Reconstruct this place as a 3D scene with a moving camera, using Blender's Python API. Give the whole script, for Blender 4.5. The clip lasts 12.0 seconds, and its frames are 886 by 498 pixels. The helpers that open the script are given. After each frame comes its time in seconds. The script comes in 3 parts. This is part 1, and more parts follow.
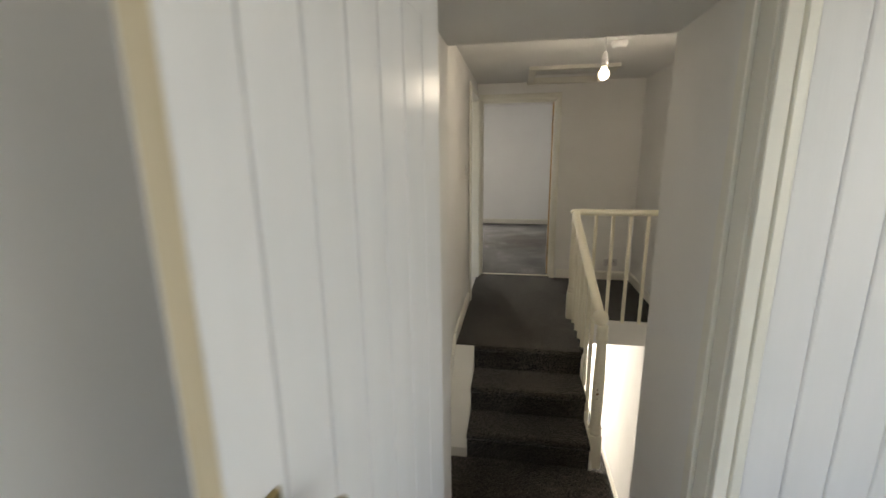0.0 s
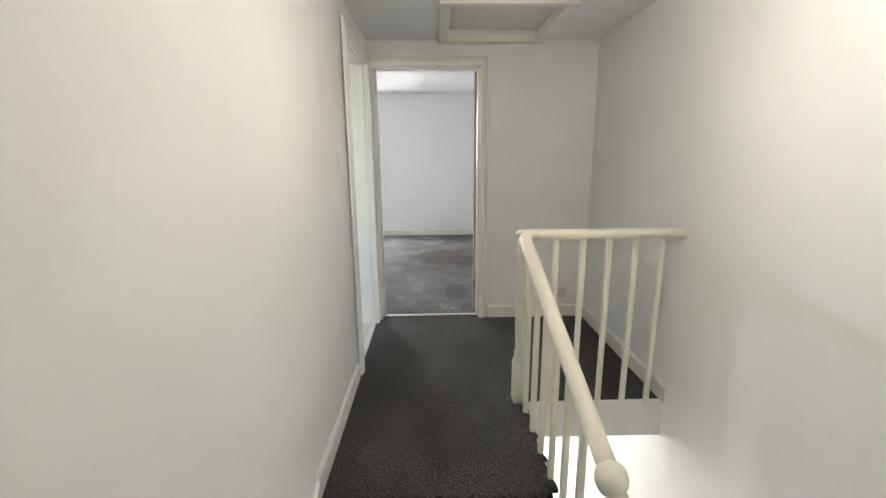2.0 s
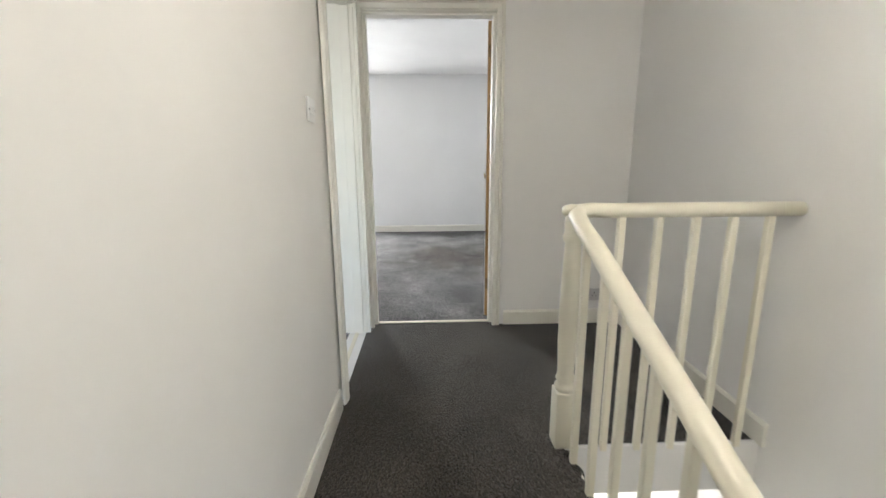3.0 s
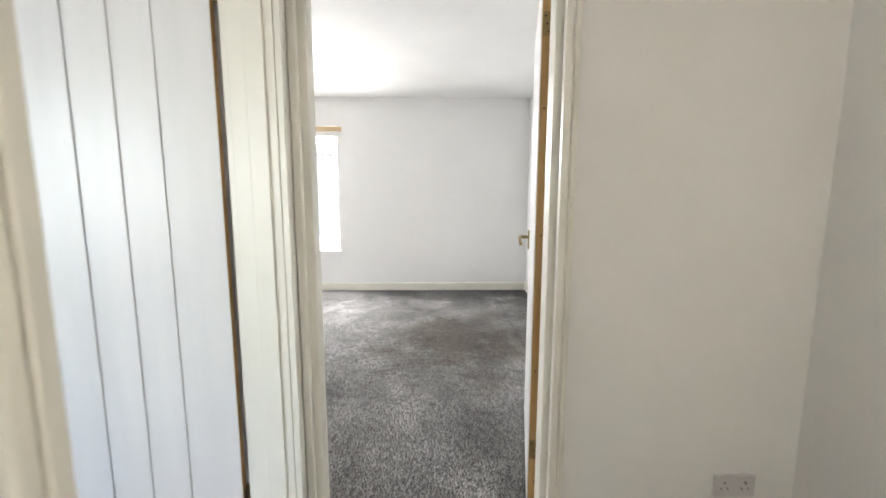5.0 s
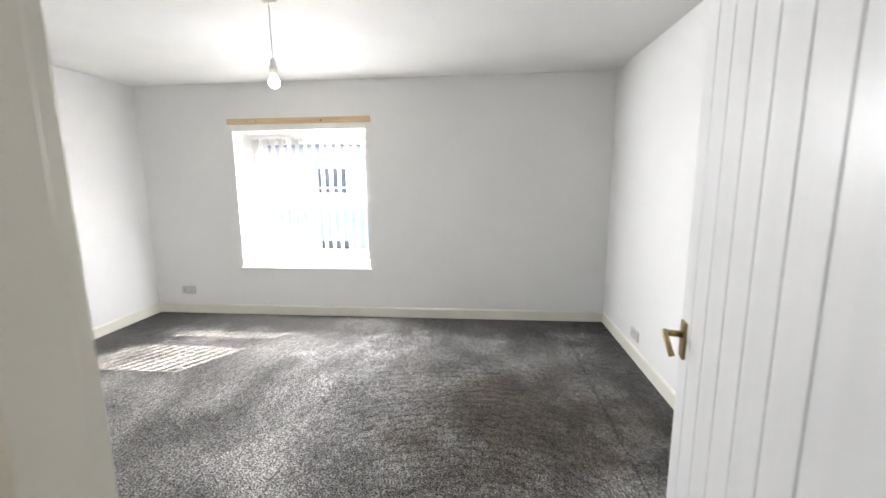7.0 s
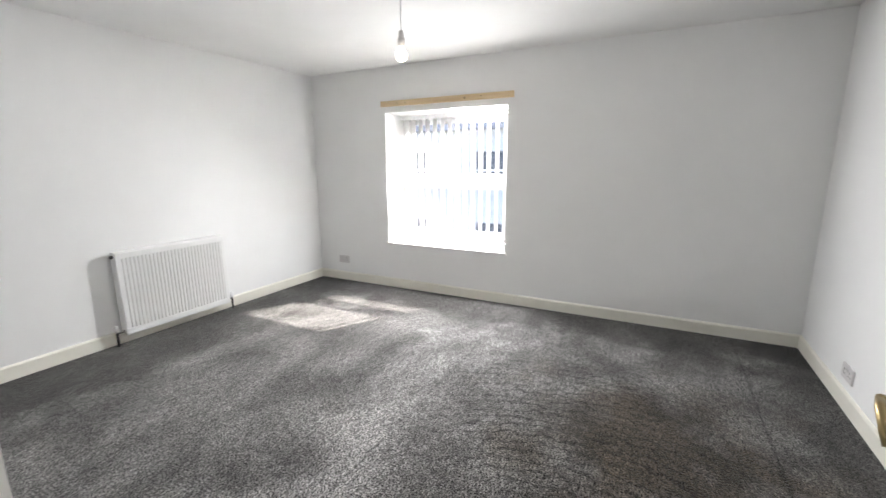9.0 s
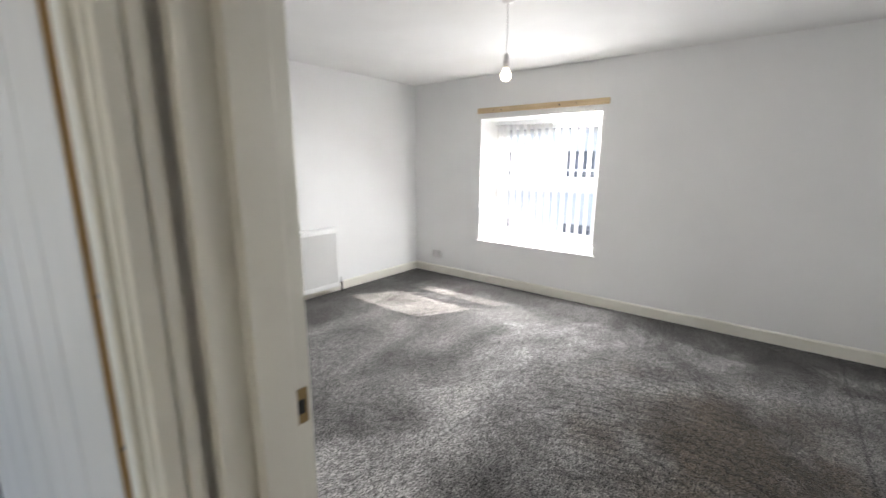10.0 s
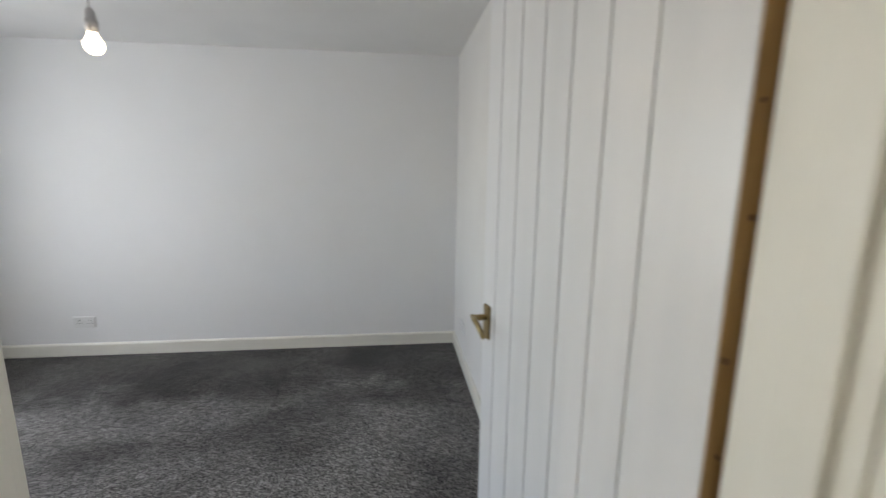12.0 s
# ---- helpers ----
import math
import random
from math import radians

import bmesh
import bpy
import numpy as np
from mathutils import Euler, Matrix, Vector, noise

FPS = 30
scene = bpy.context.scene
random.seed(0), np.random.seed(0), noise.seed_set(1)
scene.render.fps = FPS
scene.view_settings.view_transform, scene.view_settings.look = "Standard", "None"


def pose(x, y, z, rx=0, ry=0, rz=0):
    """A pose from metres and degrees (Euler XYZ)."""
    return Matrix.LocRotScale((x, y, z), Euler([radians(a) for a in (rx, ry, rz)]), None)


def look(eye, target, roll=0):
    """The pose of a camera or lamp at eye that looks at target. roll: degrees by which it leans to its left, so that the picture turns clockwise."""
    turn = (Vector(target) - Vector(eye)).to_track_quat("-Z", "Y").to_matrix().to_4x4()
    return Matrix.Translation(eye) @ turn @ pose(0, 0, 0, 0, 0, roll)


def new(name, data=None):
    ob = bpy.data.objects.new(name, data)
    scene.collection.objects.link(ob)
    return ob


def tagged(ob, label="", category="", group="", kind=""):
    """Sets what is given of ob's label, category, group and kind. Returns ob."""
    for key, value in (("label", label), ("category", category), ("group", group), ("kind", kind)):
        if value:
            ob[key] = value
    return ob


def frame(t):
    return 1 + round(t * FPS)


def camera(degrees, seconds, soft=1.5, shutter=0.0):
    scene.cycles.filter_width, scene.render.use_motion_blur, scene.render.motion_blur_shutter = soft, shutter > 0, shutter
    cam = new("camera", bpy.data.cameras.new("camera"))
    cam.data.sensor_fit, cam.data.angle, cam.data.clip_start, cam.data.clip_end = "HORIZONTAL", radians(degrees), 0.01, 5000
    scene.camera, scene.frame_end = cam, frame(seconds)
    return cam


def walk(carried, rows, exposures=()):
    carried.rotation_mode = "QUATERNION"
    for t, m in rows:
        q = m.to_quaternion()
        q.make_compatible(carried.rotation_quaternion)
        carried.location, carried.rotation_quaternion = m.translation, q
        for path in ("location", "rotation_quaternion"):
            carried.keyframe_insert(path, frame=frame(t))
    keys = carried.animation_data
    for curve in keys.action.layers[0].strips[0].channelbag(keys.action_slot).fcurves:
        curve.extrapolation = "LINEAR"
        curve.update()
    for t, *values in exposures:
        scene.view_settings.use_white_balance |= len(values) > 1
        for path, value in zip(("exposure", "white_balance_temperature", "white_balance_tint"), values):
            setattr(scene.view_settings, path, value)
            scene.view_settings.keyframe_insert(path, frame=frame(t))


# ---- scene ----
cam = camera(93.2, 12.0, shutter=0.4)
PATH = [
    (0, (0.379, -4.938, 1.428), (0.044, -3.016, 0.986), -0.7),
    (0.2, (0.393, -4.786, 1.409), (0.122, -2.853, 0.973), -0.8),
    (0.4, (0.404, -4.611, 1.396), (0.198, -2.669, 0.966), -0.5),
    (0.8, (0.393, -4.263, 1.393), (0.287, -2.313, 0.958), -0.7),
    (1.1, (0.392, -4.007, 1.386), (0.345, -2.056, 0.947), -0.7),
    (1.5, (0.411, -3.714, 1.361), (0.424, -1.762, 0.924), -0.7),
    (2, (0.417, -3.407, 1.332), (0.463, -1.455, 0.901), -0.5),
    (2.5, (0.371, -3.122, 1.206), (0.438, -1.172, 0.768), -0.4),
    (2.7, (0.358, -3.005, 1.148), (0.429, -1.053, 0.717), -0.4),
    (4.3, (0.366, -1.76, 1.101), (0.422, 0.21, 0.765), -0.5),
    (4.5, (0.389, -1.667, 1.141), (0.43, 0.31, 0.842), -0.4),
    (5, (0.394, -1.406, 1.24), (0.437, 0.575, 0.967), 0.1),
    (5.5, (0.386, -1.115, 1.391), (0.408, 0.865, 1.112), -0.1),
    (6, (0.373, -0.864, 1.438), (0.37, 1.114, 1.142), -0.1),
    (6.3, (0.381, -0.695, 1.433), (0.325, 1.28, 1.124), -0.2),
    (6.5, (0.362, -0.565, 1.419), (0.28, 1.408, 1.103), -0.3),
    (8.5, (0.496, -0.002, 1.39), (-0.246, 1.812, 0.993), -0.7),
    (9, (0.52, -0.03, 1.367), (-0.376, 1.712, 0.967), -0.3),
    (9.5, (0.555, -0.1, 1.412), (-0.495, 1.552, 0.997), -0.1),
    (10, (0.611, -0.321, 1.43), (-0.61, 1.208, 1.018), 0.2),
    (10.5, (0.634, -0.516, 1.438), (-0.79, 0.829, 1.035), 0.5),
    (11, (0.535, -0.576, 1.45), (-1.121, 0.474, 1.056), 0.9),
    (11.5, (0.431, -0.557, 1.44), (-1.42, 0.105, 1.073), 0.5),
    (12, (0.225, -0.568, 1.441), (-1.73, -0.339, 1.087), 0.6),
]
EXPOSURES = [(0, 2.1, 7500, 12), (0.5, 2.55, 7300, 12), (0.8, 2.7, 7100, 12), (1.5, 2.95, 6450, 11), (2.5, 3.1, 6350, 11), (4.4, 3.52, 6550, 12), (5.5, 3.2, 6650, 12), (6.5, 2.95, 6600, 12), (8.5, 2.6, 6550, 12), (9.5, 2.65, 6550, 12), (10.5, 2.5, 6650, 13), (11.5, 2.65, 6850, 13), (12, 2.75, 6850, 13)]
walk(cam, [(t, look(eye, target, roll)) for t, eye, target, roll in PATH], EXPOSURES)

# ---- world, sun, lamps ----
SUN = Vector((-0.55, -1.0, -1.0)).normalized()
world = bpy.data.worlds.new("sky")
scene.world = world
world.use_nodes = True
wn = world.node_tree.nodes
sky = wn.new("ShaderNodeTexSky")
sky.sky_type, sky.sun_disc = "NISHITA", False
sky.sun_elevation, sky.sun_rotation = radians(41), radians(29)
world.node_tree.links.new(sky.outputs[0], wn["Background"].inputs[0])
wn["Background"].inputs[1].default_value = 0.15


def lamp(name, kind, m, energy, color=(1, 1, 1), **settings):
    data = bpy.data.lights.new(name, kind)
    data.energy, data.color = energy, color
    for k, v in settings.items():
        if k == "size":
            data.shape, data.size, data.size_y = "RECTANGLE", v[0], v[1]
        elif k == "radius":
            data.shadow_soft_size = v
        elif k == "angle":
            data.angle = v
    ob = new(name, data)
    ob.matrix_world = m
    return ob


lamp("sun", "SUN", look((0, 0, 0), SUN), 5, (1, 0.95, 0.88), angle=radians(0.3))
# area lamps standing in for daylight; only the first two serve a seen window
lamp("window_daylight", "AREA", look((-1.3, 6.4, 3.9), (-1.4, 4.0, 1.1)), 25, (0.95, 0.975, 1), size=(3.0, 2.2))
# extra lamp tucked under the window head, tilted to brighten the right-hand side
lamp("opening_daylight", "AREA", look((-1.3, 3.95, 1.825), (-0.95, 3.45, 1.2)), 18, (0.96, 0.98, 1), size=(0.6, 0.08))
lamp("side_room_daylight", "AREA", look((-1.7, -3.55, 1.35), (-1.7, 0, 1.0)), 3.7, (0.92, 0.96, 1), size=(1.1, 1.2))
# added lamp for the bright stairwell wall; no window is seen down there
lamp("lower_hall_fill", "AREA", look((1.2, 2.1, -1.6), (1.3, -1.0, -1.5)), 20, (1, 0.99, 0.96), size=(0.7, 1.7))
lamp("back_room_daylight", "AREA", look((2.36, -5.3, 1.4), (0.2, -4.7, 1.2)), 1.0, (0.92, 0.96, 1), size=(1.2, 1.2))
# fill added to light the boards by the doorway; its window is made up
lamp("back_room_fill", "AREA", look((1.5, -6.97, 1.4), (1.2, -4.0, 1.2)), 1.9, (0.92, 0.96, 1), size=(1.2, 1.2))
BULBS = [(0.87, -2.196, 1.896, 2.17), (-0.745, 1.966, 1.946, 2.345), (-1.5, -1.622, 1.9, 2.335)]
for bx, by, bz, bc in BULBS:
    lamp("bulb_light", "POINT", pose(bx, by, bz - 0.055), 1.9 if by < -2 else 0.1, (1, 0.92, 0.8), radius=0.04)


# ---- materials ----
def mat(name, color, rough=0.5, metal=0.0, color2=None, scale=6.0, mix=(0.35, 0.7), bump=0.0, bump_scale=60.0, stretch=(1, 1, 1), spec=0.5):
    m = bpy.data.materials.new(name)
    m.use_nodes = True
    n, l = m.node_tree.nodes, m.node_tree.links
    p = n["Principled BSDF"]
    p.inputs["Roughness"].default_value, p.inputs["Metallic"].default_value = rough, metal
    p.inputs["Specular IOR Level"].default_value = spec
    p.inputs["Base Color"].default_value = (*color, 1)
    co = n.new("ShaderNodeTexCoord")
    mp = n.new("ShaderNodeMapping")
    mp.inputs["Scale"].default_value = stretch
    l.new(co.outputs["Object"], mp.inputs[0])
    if color2:
        t = n.new("ShaderNodeTexNoise")
        t.inputs["Scale"].default_value, t.inputs["Detail"].default_value = scale, 5
        r = n.new("ShaderNodeValToRGB")
        r.color_ramp.elements[0].position, r.color_ramp.elements[1].position = mix
        r.color_ramp.elements[0].color, r.color_ramp.elements[1].color = (*color, 1), (*color2, 1)
        l.new(mp.outputs[0], t.inputs["Vector"])
        l.new(t.outputs["Fac"], r.inputs[0])
        l.new(r.outputs[0], p.inputs["Base Color"])
    if bump:
        t2 = n.new("ShaderNodeTexNoise")
        t2.inputs["Scale"].default_value, t2.inputs["Detail"].default_value = bump_scale, 4
        b = n.new("ShaderNodeBump")
        b.inputs["Strength"].default_value, b.inputs["Distance"].default_value = bump, 0.01
        l.new(mp.outputs[0], t2.inputs["Vector"])
        l.new(t2.outputs["Fac"], b.inputs["Height"])
        l.new(b.outputs[0], p.inputs["Normal"])
    return m


def carpet_material(name="charcoal_carpet", sheen=0.22, low=(0.5, 0.495, 0.495), high=(1.3, 1.3, 1.3), tuft=0.6, lift=(0.37, 0.358, 0.347)):
    """Cut-pile carpet: fibre grain, brushed pile patches, drag streaks and a brown stain. Trodden pile lies flat:
    little sheen, faint tufts, and the landing's dim light in its darker colour.
    """
    m = bpy.data.materials.new(name)
    m.use_nodes = True
    n, l = m.node_tree.nodes, m.node_tree.links
    p = n["Principled BSDF"]
    p.inputs["Roughness"].default_value, p.inputs["Specular IOR Level"].default_value = 0.95, 0.1
    p.inputs["Sheen Weight"].default_value, p.inputs["Sheen Roughness"].default_value = sheen, 0.35
    co = n.new("ShaderNodeTexCoord")

    def tex(scale, detail, stretch=(1, 1, 1), turn=0.0, distort=0.0):
        mp = n.new("ShaderNodeMapping")
        mp.inputs["Scale"].default_value, mp.inputs["Rotation"].default_value = stretch, (0, 0, turn)
        l.new(co.outputs["Object"], mp.inputs[0])
        t = n.new("ShaderNodeTexNoise")
        t.inputs["Scale"].default_value, t.inputs["Detail"].default_value, t.inputs["Distortion"].default_value = scale, detail, distort
        l.new(mp.outputs[0], t.inputs["Vector"])
        return t.outputs["Fac"]

    def ramp(value, a, b, ca, cb):
        r = n.new("ShaderNodeValToRGB")
        r.color_ramp.elements[0].position, r.color_ramp.elements[1].position = a, b
        r.color_ramp.elements[0].color, r.color_ramp.elements[1].color = (*ca, 1), (*cb, 1)
        l.new(value, r.inputs[0])
        return r.outputs[0]

    def blend(kind, fac, a, b):
        x = n.new("ShaderNodeMix")
        x.data_type, x.blend_type = "RGBA", kind
        x.inputs["Factor"].default_value = fac
        l.new(a, x.inputs["A"])
        l.new(b, x.inputs["B"])
        return x

    fibre = tex(120, 6)
    grain = ramp(fibre, 0.385, 0.635, (0.008, 0.0075, 0.007), lift)
    patches = ramp(tex(2.3, 8, (1, 0.7, 1), 0.35, 0.25), 0.36, 0.64, low, high)
    tufts = ramp(tex(52, 4, (1, 0.5, 1), 0.5, 0.9), 0.38, 0.6, (0.24, 0.24, 0.24), (1.35, 1.35, 1.35))
    # arcs left by brushing the pile
    wave = n.new("ShaderNodeTexWave")
    wave.wave_type, wave.rings_direction = "RINGS", "Z"
    wave.inputs["Scale"].default_value, wave.inputs["Distortion"].default_value = 4.6, 6.0
    wave.inputs["Detail"].default_value, wave.inputs["Detail Scale"].default_value = 4.0, 2.6
    wm = n.new("ShaderNodeMapping")
    wm.inputs["Location"].default_value = (-0.3, -0.75, 0)
    l.new(co.outputs["Object"], wm.inputs[0])
    l.new(wm.outputs[0], wave.inputs["Vector"])
    arcs = ramp(wave.outputs["Fac"], 0.02, 0.2, (0.42, 0.42, 0.42), (1, 1, 1))
    far = n.new("ShaderNodeVectorMath")
    far.operation = "DISTANCE"
    far.inputs[1].default_value = (0.25, 2.05, 0)
    l.new(co.outputs["Object"], far.inputs[0])
    spread = n.new("ShaderNodeMath")
    spread.operation = "MULTIPLY_ADD"
    spread.inputs[1].default_value = 1.6
    l.new(tex(9, 4, (0.6, 1.4, 1), 0.3), spread.inputs[0])
    l.new(far.outputs["Value"], spread.inputs[2])
    half = n.new("ShaderNodeMath")
    half.operation = "MULTIPLY"
    half.inputs[1].default_value = 0.5
    l.new(spread.outputs[0], half.inputs[0])
    where = ramp(half.outputs[0], 0.62, 0.92, (1, 1, 1), (0, 0, 0))
    c = blend("MULTIPLY", 1, grain, patches).outputs["Result"]
    c = blend("MULTIPLY", tuft, c, tufts).outputs["Result"]
    brushed = blend("MULTIPLY", 1, c, arcs)
    l.new(where, brushed.inputs["Factor"])
    c = brushed.outputs["Result"]
    # two seams that run away from the doorway
    sep = n.new("ShaderNodeSeparateXYZ")
    l.new(co.outputs["Object"], sep.inputs[0])
    for at, dark in ((-0.62, 0.72), (1.12, 0.45)):
        d = n.new("ShaderNodeMath")
        d.operation = "SUBTRACT"
        d.inputs[1].default_value = at
        l.new(sep.outputs["X"], d.inputs[0])
        e = n.new("ShaderNodeMath")
        e.operation = "ABSOLUTE"
        l.new(d.outputs[0], e.inputs[0])
        c = blend("MULTIPLY", 1, c, ramp(e.outputs[0], 0.003, 0.010, (dark, dark, dark), (1, 1, 1))).outputs["Result"]
    # brown stain, an irregular ring of spots
    g = n.new("ShaderNodeVectorMath")
    g.operation = "DISTANCE"
    g.inputs[1].default_value = (0.66, 2.0, 0)
    l.new(co.outputs["Object"], g.inputs[0])
    add = n.new("ShaderNodeMath")
    add.operation = "MULTIPLY_ADD"
    add.inputs[1].default_value = 1.8
    l.new(tex(3.2, 4), add.inputs[0])
    l.new(g.outputs["Value"], add.inputs[2])
    fade = n.new("ShaderNodeMath")
    fade.operation = "MULTIPLY"
    fade.inputs[1].default_value = 0.5
    l.new(add.outputs[0], fade.inputs[0])
    stain = ramp(fade.outputs[0], 0.58, 0.9, (0.42, 0.355, 0.285), (1, 1, 1))
    c = blend("MULTIPLY", 1, c, stain).outputs["Result"]
    # darker, with a ragged edge, along the walls and beyond the second seam
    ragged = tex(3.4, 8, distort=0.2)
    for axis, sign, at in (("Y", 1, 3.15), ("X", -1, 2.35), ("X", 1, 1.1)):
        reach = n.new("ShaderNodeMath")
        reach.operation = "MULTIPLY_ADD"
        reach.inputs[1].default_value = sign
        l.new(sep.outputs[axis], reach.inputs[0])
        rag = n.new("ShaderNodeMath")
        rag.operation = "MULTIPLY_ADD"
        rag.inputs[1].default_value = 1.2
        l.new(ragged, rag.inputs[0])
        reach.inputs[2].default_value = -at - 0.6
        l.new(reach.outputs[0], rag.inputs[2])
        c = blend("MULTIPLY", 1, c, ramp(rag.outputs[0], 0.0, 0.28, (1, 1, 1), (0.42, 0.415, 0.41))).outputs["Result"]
    # a band of pile brushed the other way, along the seam
    off = n.new("ShaderNodeMath")
    off.operation = "MULTIPLY_ADD"
    off.inputs[1].default_value = 1.1
    l.new(tex(2.6, 8, distort=0.2), off.inputs[0])
    l.new(sep.outputs["X"], off.inputs[2])
    mid = n.new("ShaderNodeMath")
    mid.operation = "ADD"
    mid.inputs[1].default_value = 0.15
    l.new(off.outputs[0], mid.inputs[0])
    width = n.new("ShaderNodeMath")
    width.operation = "ABSOLUTE"
    l.new(mid.outputs[0], width.inputs[0])
    c = blend("MULTIPLY", 1, c, ramp(width.outputs[0], 0.2, 0.42, (1.75, 1.75, 1.77), (1, 1, 1))).outputs["Result"]
    l.new(c, p.inputs["Base Color"])
    b = n.new("ShaderNodeBump")
    b.inputs["Strength"].default_value, b.inputs["Distance"].default_value = 0.9, 0.012
    l.new(fibre, b.inputs["Height"])
    l.new(b.outputs[0], p.inputs["Normal"])
    return m


WALL = mat("white_emulsion", (0.80, 0.79, 0.765), 0.75, color2=(0.84, 0.832, 0.81), scale=1.6, bump=0.12, bump_scale=9)
WALL_ROOM = mat("fresh_white_emulsion", (0.83, 0.83, 0.825), 0.7, color2=(0.86, 0.86, 0.855), scale=1.4, bump=0.12, bump_scale=8)
CEIL = mat("ceiling_white", (0.82, 0.82, 0.81), 0.85, color2=(0.86, 0.86, 0.85), scale=2.0, bump=0.2, bump_scale=5)
GLOSS = mat("yellowed_gloss_paint", (0.80, 0.76, 0.62), 0.32, color2=(0.84, 0.80, 0.67), scale=5, bump=0.06, bump_scale=25)
TRIM = mat("ivory_trim_paint", (0.80, 0.78, 0.70), 0.35, color2=(0.84, 0.82, 0.745), scale=4, bump=0.07, bump_scale=18)
DOORW = mat("white_satin_door_paint", (0.80, 0.805, 0.81), 0.3, color2=(0.84, 0.84, 0.845), scale=3, bump=0.05, bump_scale=30, stretch=(6, 6, 0.6))
PINE = mat("bare_pine", (0.42, 0.24, 0.085), 0.6, color2=(0.6, 0.38, 0.16), scale=5, bump=0.1, bump_scale=40, stretch=(6, 6, 0.5))
BATTEN = mat("planed_softwood", (0.62, 0.46, 0.27), 0.65, color2=(0.72, 0.57, 0.37), scale=5, bump=0.1, bump_scale=30, stretch=(0.4, 6, 9))
PALE = mat("pale_sealed_pine", (0.66, 0.56, 0.38), 0.5, color2=(0.74, 0.65, 0.48), scale=5, bump=0.1, bump_scale=30, stretch=(6, 6, 0.5))
KNOT = mat("wood_knot", (0.09, 0.04, 0.02), 0.6)
BRASS = mat("worn_brass", (0.42, 0.32, 0.16), 0.36, 0.9, color2=(0.28, 0.21, 0.1), scale=30)
DARKBRASS = mat("dull_brass", (0.3, 0.21, 0.1), 0.45, 0.8)
DARK = mat("dark_slot", (0.02, 0.018, 0.016), 0.7)
PLASTIC = mat("white_plastic", (0.8, 0.8, 0.79), 0.3)
SOCKET = mat("grey_white_plastic", (0.62, 0.60, 0.60), 0.35)
UPVC = mat("white_upvc", (0.84, 0.84, 0.84), 0.25)
BOARD = mat("matt_white_window_board", (0.8, 0.8, 0.79), 0.75, color2=(0.84, 0.84, 0.83), scale=5, bump=0.05, bump_scale=30, spec=0.2)
ENAMEL = mat("radiator_enamel", (0.82, 0.82, 0.81), 0.28)
CHROME = mat("chrome", (0.7, 0.7, 0.7), 0.2, 1.0)
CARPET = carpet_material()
# copy of CARPET made darker and browner, the landing's dimness put in the colour
DIM_TRODDEN = carpet_material("trodden_dimmed_carpet", 0.3, (0.5, 0.47, 0.43), (1.15, 1.12, 1.08), 0.25, (0.13, 0.118, 0.105))
STONE = mat("pale_render", (0.66, 0.66, 0.65), 0.9, color2=(0.74, 0.73, 0.72), scale=3, bump=0.4, bump_scale=14)
SLATE = mat("slate", (0.12, 0.13, 0.15), 0.7, color2=(0.2, 0.2, 0.22), scale=8)
TARMAC = mat("asphalt", (0.05, 0.05, 0.052), 0.9, color2=(0.07, 0.07, 0.07), scale=20)

GLASS = bpy.data.materials.new("clear_glass")
GLASS.use_nodes = True
gp = GLASS.node_tree.nodes["Principled BSDF"]
gp.inputs["Transmission Weight"].default_value, gp.inputs["Roughness"].default_value, gp.inputs["IOR"].default_value = 1, 0, 1.45

BLIND = bpy.data.materials.new("sheer_white_fabric")
BLIND.use_nodes = True
bn, bl = BLIND.node_tree.nodes, BLIND.node_tree.links
bp = bn["Principled BSDF"]
bp.inputs["Base Color"].default_value, bp.inputs["Roughness"].default_value = (0.8, 0.8, 0.8, 1), 0.8
btr = bn.new("ShaderNodeBsdfTranslucent")
btr.inputs[0].default_value = (0.8, 0.8, 0.8, 1)
bmx = bn.new("ShaderNodeMixShader")
bmx.inputs[0].default_value = 0.3
bl.new(bp.outputs[0], bmx.inputs[1])
bl.new(btr.outputs[0], bmx.inputs[2])
bl.new(bmx.outputs[0], bn["Material Output"].inputs[0])

GLOW = bpy.data.materials.new("lit_bulb")
GLOW.use_nodes = True
GLOW.node_tree.nodes["Principled BSDF"].inputs["Emission Color"].default_value = (1, 0.85, 0.6, 1)
GLOW.node_tree.nodes["Principled BSDF"].inputs["Emission Strength"].default_value = 2.2


# ---- building helpers ----
def box(bm, x0, x1, y0, y1, z0, z1, bevel=0.0, m=None):
    r = bmesh.ops.create_cube(bm, size=1)["verts"]
    for v in r:
        v.co = Vector((x0 + (v.co.x + 0.5) * (x1 - x0), y0 + (v.co.y + 0.5) * (y1 - y0), z0 + (v.co.z + 0.5) * (z1 - z0)))
    if bevel:
        edges = list({e for v in r for e in v.link_edges})
        r = bmesh.ops.bevel(bm, geom=edges, offset=bevel, segments=2, affect="EDGES", profile=0.5)["verts"]
    if m:
        bmesh.ops.transform(bm, matrix=m, verts=[v for v in bm.verts if v in set(r)])
    return bm


def boxed(*a, bevel=0.0):
    return box(bmesh.new(), *a, bevel=bevel)


def mesh_of(bm, name, material, smooth=False):
    bmesh.ops.recalc_face_normals(bm, faces=bm.faces)
    me = bpy.data.meshes.new(name)
    bm.to_mesh(me)
    bm.free()
    me.materials.append(material)
    if smooth:
        for p in me.polygons:
            p.use_smooth = True
    return me


def part(name, bm, material, parent=None, label="", smooth=False):
    ob = new(name, mesh_of(bm, name, material, smooth))
    ob.parent = parent
    return tagged(ob, label)


